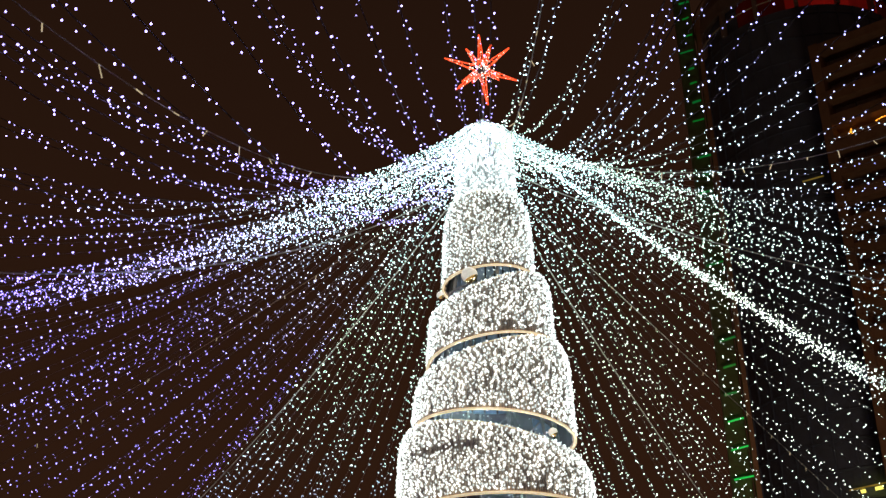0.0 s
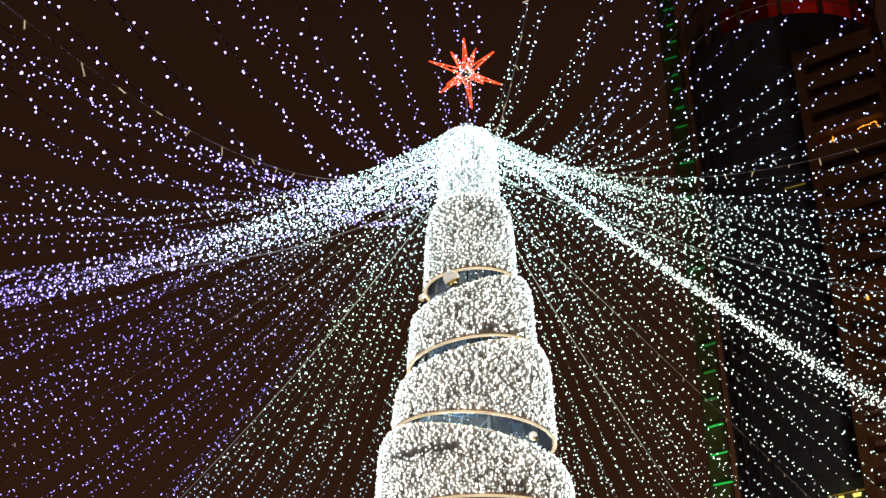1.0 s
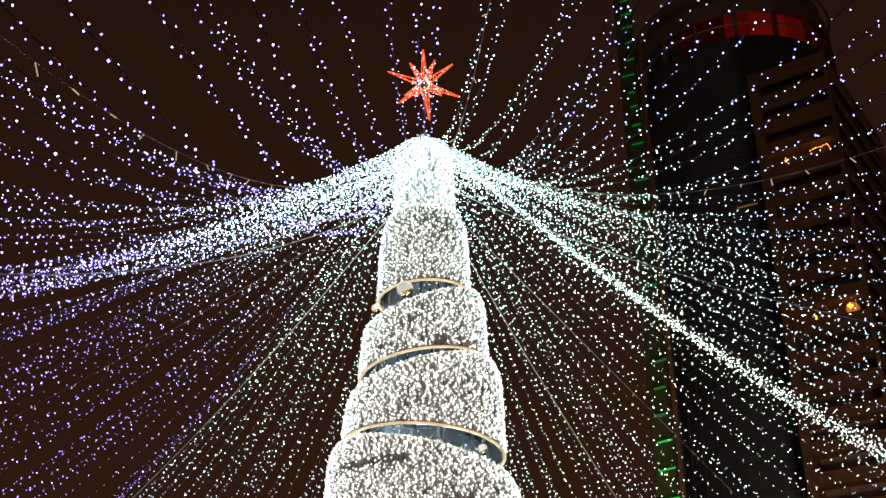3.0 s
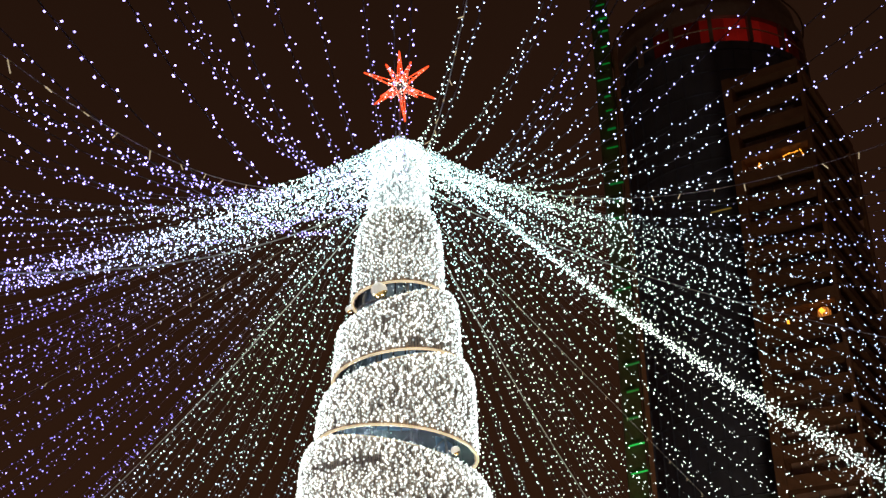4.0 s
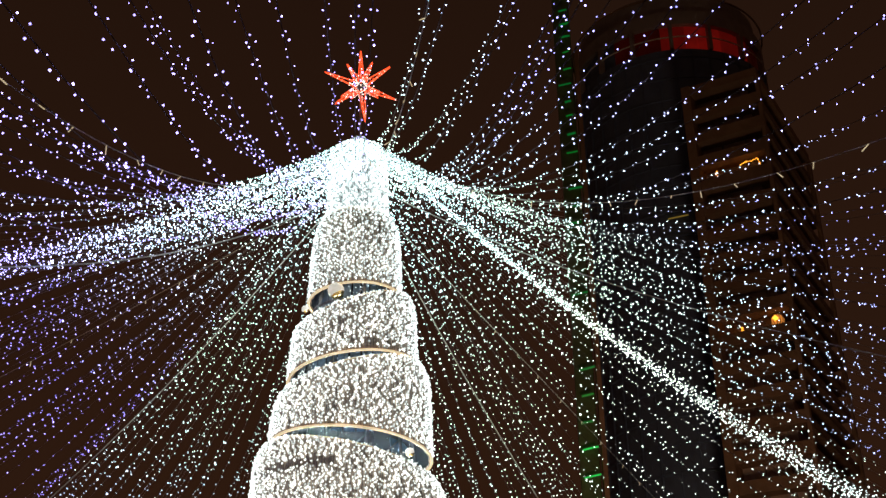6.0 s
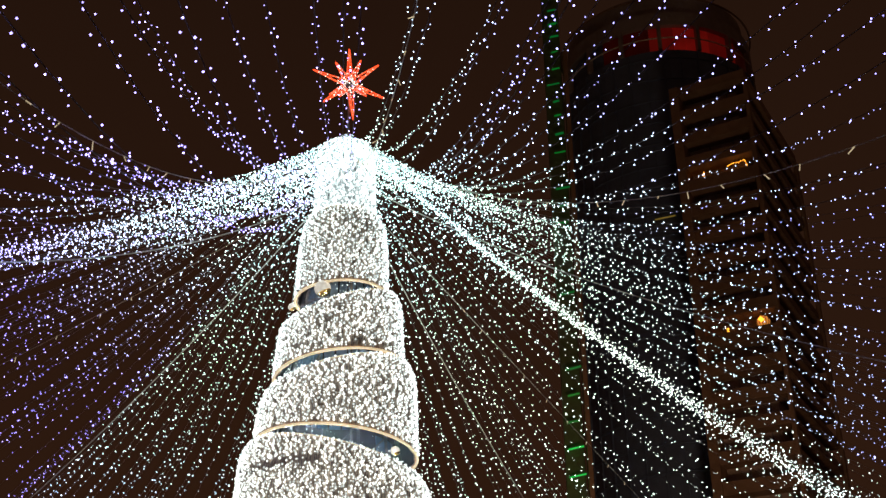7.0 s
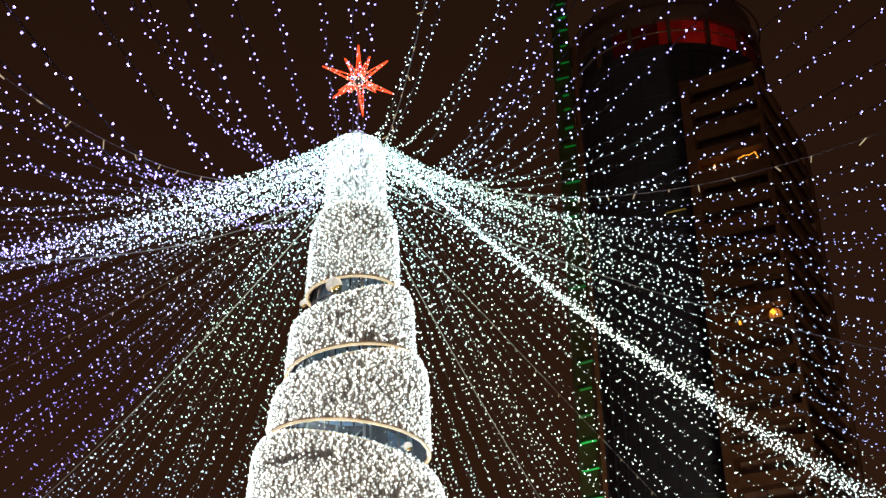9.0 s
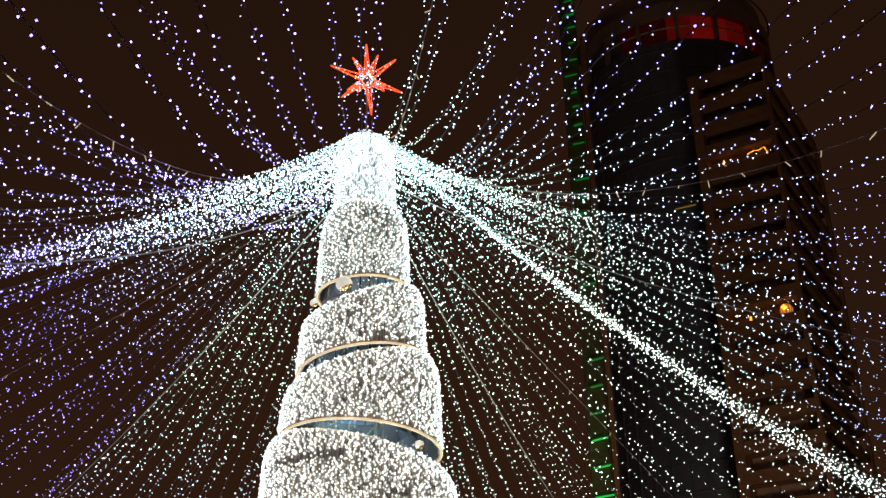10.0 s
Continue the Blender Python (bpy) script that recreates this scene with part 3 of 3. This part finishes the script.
deep = (B - C).normalized()
WIDE, LONG = (C - L).length, (B - C).length
top_z = 75.1


def block(u0, u1, w0, w1, z0, z1):
    v = []
    for zz in (z0, z1):
        for u, w in ((u0, w0), (u1, w0), (u1, w1), (u0, w1)):
            p = L + along * u + deep * w
            v.append((p.x, p.y, zz))
    return v, [], [(0, 3, 2, 1), (4, 5, 6, 7), (0, 1, 5, 4), (1, 2, 6, 5), (2, 3, 7, 6), (3, 0, 4, 7)]


part("core", block(0.2, WIDE - 1.5, 2.0, LONG, 0, top_z - 1.1), CORE, wing, "dark glass walls behind the balconies")
part("pier", block(-0.5, 0.45, -0.25, 2.0, 0, top_z + 0.1), CONCRETE, wing, "brown concrete pier")
part("pier", block(WIDE - 0.1, WIDE + 0.3, -0.25, 0.4, 0, top_z - 1.1), CONCRETE, wing, "brown concrete pier")
part("pier", block(WIDE - 0.2, WIDE + 0.25, LONG - 0.7, LONG, 0, top_z - 1.1), CONCRETE, wing, "brown concrete pier")
part("roof", block(0.45, WIDE + 0.1, -0.15, LONG, top_z - 1.0, top_z), CONCRETE, wing, "brown roof parapet")
floors = [top_z - 0.95 - 2.9 * k for k in range(1, 25)]
for z in floors:
    part("balcony_floor", block(0.45, WIDE, 0.2, LONG, z - 0.25, z), CONCRETE, wing)
    part("parapet", block(0.45, WIDE, 0.0, 0.2, z - 0.3, z + 0.95), CONCRETE, wing, "brown balcony parapet")
    part("parapet", block(WIDE - 0.2, WIDE, 0.2, LONG, z - 0.3, z + 0.6), CONCRETE_DARK, wing, "brown side parapet with shade in its colour")
    for u in (WIDE * 0.35, WIDE * 0.68):
        part("window_frame", block(u - 0.06, u + 0.06, 1.85, 2.0, z, z + 2.6), DARK, wing)


# ---- lamps and lit rooms of the tall buildings ----
def on_front(az):
    """Metres along the block's front at that bearing."""
    a = radians(az - 0.1)
    ray = Vector((math.sin(a), math.cos(a), 0))
    n = Vector((-deep.x, -deep.y, 0))
    d = L.dot(n) / ray.dot(n)
    return (ray * d - L).dot(along)


def height(el, d=108.5):
    return EYE + d * math.tan(radians(el))


def garland(name, spots, label, radius=0.07):
    line = [L + along * on_front(az) + deep * 0.6 + Vector((0, 0, height(el))) for az, el in spots]
    beads = [tuple(p + (q - p) * f + Vector(rng.normal(0, 0.03, 3))) for p, q in zip(line, line[1:]) for f in np.arange(0, 1, 0.14 / max(0.14, (q - p).length))]
    return tagged(part(name, joined(tube(line, 0.012, 4), bulbs(beads, radius, rng)), AMBER), label, "lamp")


garland("amber_garland", [(22.05, 30.1), (22.0, 29.95), (22.12, 29.8), (22.25, 29.66)], "short amber light garland on a balcony", 0.075)
garland("amber_garland", [(23.3, 30.08), (23.6, 30.16), (23.9, 30.13), (24.25, 30.18), (24.32, 30.0), (24.36, 29.85)], "amber light garland along a balcony ceiling", 0.055)
garland("amber_lamp", [(22.3, 22.55), (22.31, 22.3)], "small amber lamp on a balcony", 0.13)
garland("amber_lamp", [(23.9, 22.72), (24.05, 22.66)], "bright amber lamp on a balcony", 0.24)
p0 = L + along * on_front(23.98) + deep * 1.3 + Vector((0, 0, height(22.68)))
lantern = thing("balcony_lantern", p0, "round woven lantern glowing amber on a balcony", "lamp")
smooth(part("globe", ball(0.64, (0, 0, 0), 24), ROOM, lantern))
for k in range(6):
    a = math.pi * k / 6
    smooth(part("hoop", tube([(0.66 * math.cos(a) * math.sin(TAU * j / 28), 0.66 * math.sin(a) * math.sin(TAU * j / 28), 0.66 * math.cos(TAU * j / 28)) for j in range(28)], 0.035, 5, True), CONCRETE_DARK, lantern))
for az, el, w, mat, label in ((19.66, 13.55, 0.22, YELLOW, "yellow lamp on the dark high-rise"), (20.36, 13.62, 0.35, YELLOW, "yellow lamp on the dark high-rise"),
                              (20.0, 13.75, 1.9, YELLOW_DIM, "dim yellow window strip on the dark high-rise"), (19.83, 27.86, 1.1, YELLOW_DIM, "dim yellow window strip on the dark high-rise")):
    q = at(az, el, 115.5)
    side = Vector((math.cos(radians(az)), -math.sin(radians(az)), 0.12))
    tagged(part("lit_strip", tube([q - side * w, q + side * w], 0.08 if w > 1 else 0.17, 6), mat), label, "lamp")

# ---- the green mast ----
mast = thing("lit_mast", at(15.0, 0, 95)[:2] + (0,), "tall brown corner mast with green light tubes across it", "mast")
part("post", box(-0.2, 0.2, -0.2, 0.2, 0, 71), CONCRETE, mast, "brown post")
part("backing", box(-1.9, -0.25, 0.5, 0.7, 0, 84), DARK_PANEL, mast, "dark strip behind the tubes, green light in its colour")
z = 16.9
while z < 83:
    low = z < 32.5
    lit = rng.uniform() < (0.95 if low else 0.6 if z > 52 else 0.1)
    x0 = -1.95 + rng.uniform(0, 0.25 if low else 0.7)
    x1 = -0.25 - rng.uniform(0, 0.2 if low else 0.6)
    rise = 0.22 * (x1 - x0) * rng.uniform(0.7, 1.2)
    tint = (GREEN_TUBE if low or rng.uniform() < 0.15 else GREEN_MID) if lit else GREEN_DIM
    if low or rng.uniform() < 0.85:
        part("tube", tube([(x0, 0.1, z - rise / 2), ((x0 + x1) / 2, 0, z + rng.uniform(-0.03, 0.03)), (x1, -0.1, z + rise / 2)], rng.uniform(0.06, 0.085) if low else rng.uniform(0.07, 0.11), 6), tint, mast)
    z += 2.3 * rng.uniform(0.95, 1.05) if z < 50 else 1.75 * rng.uniform(0.75, 1.25)

# warm street lighting on the high-rise: an added area lamp for unseen street lamps
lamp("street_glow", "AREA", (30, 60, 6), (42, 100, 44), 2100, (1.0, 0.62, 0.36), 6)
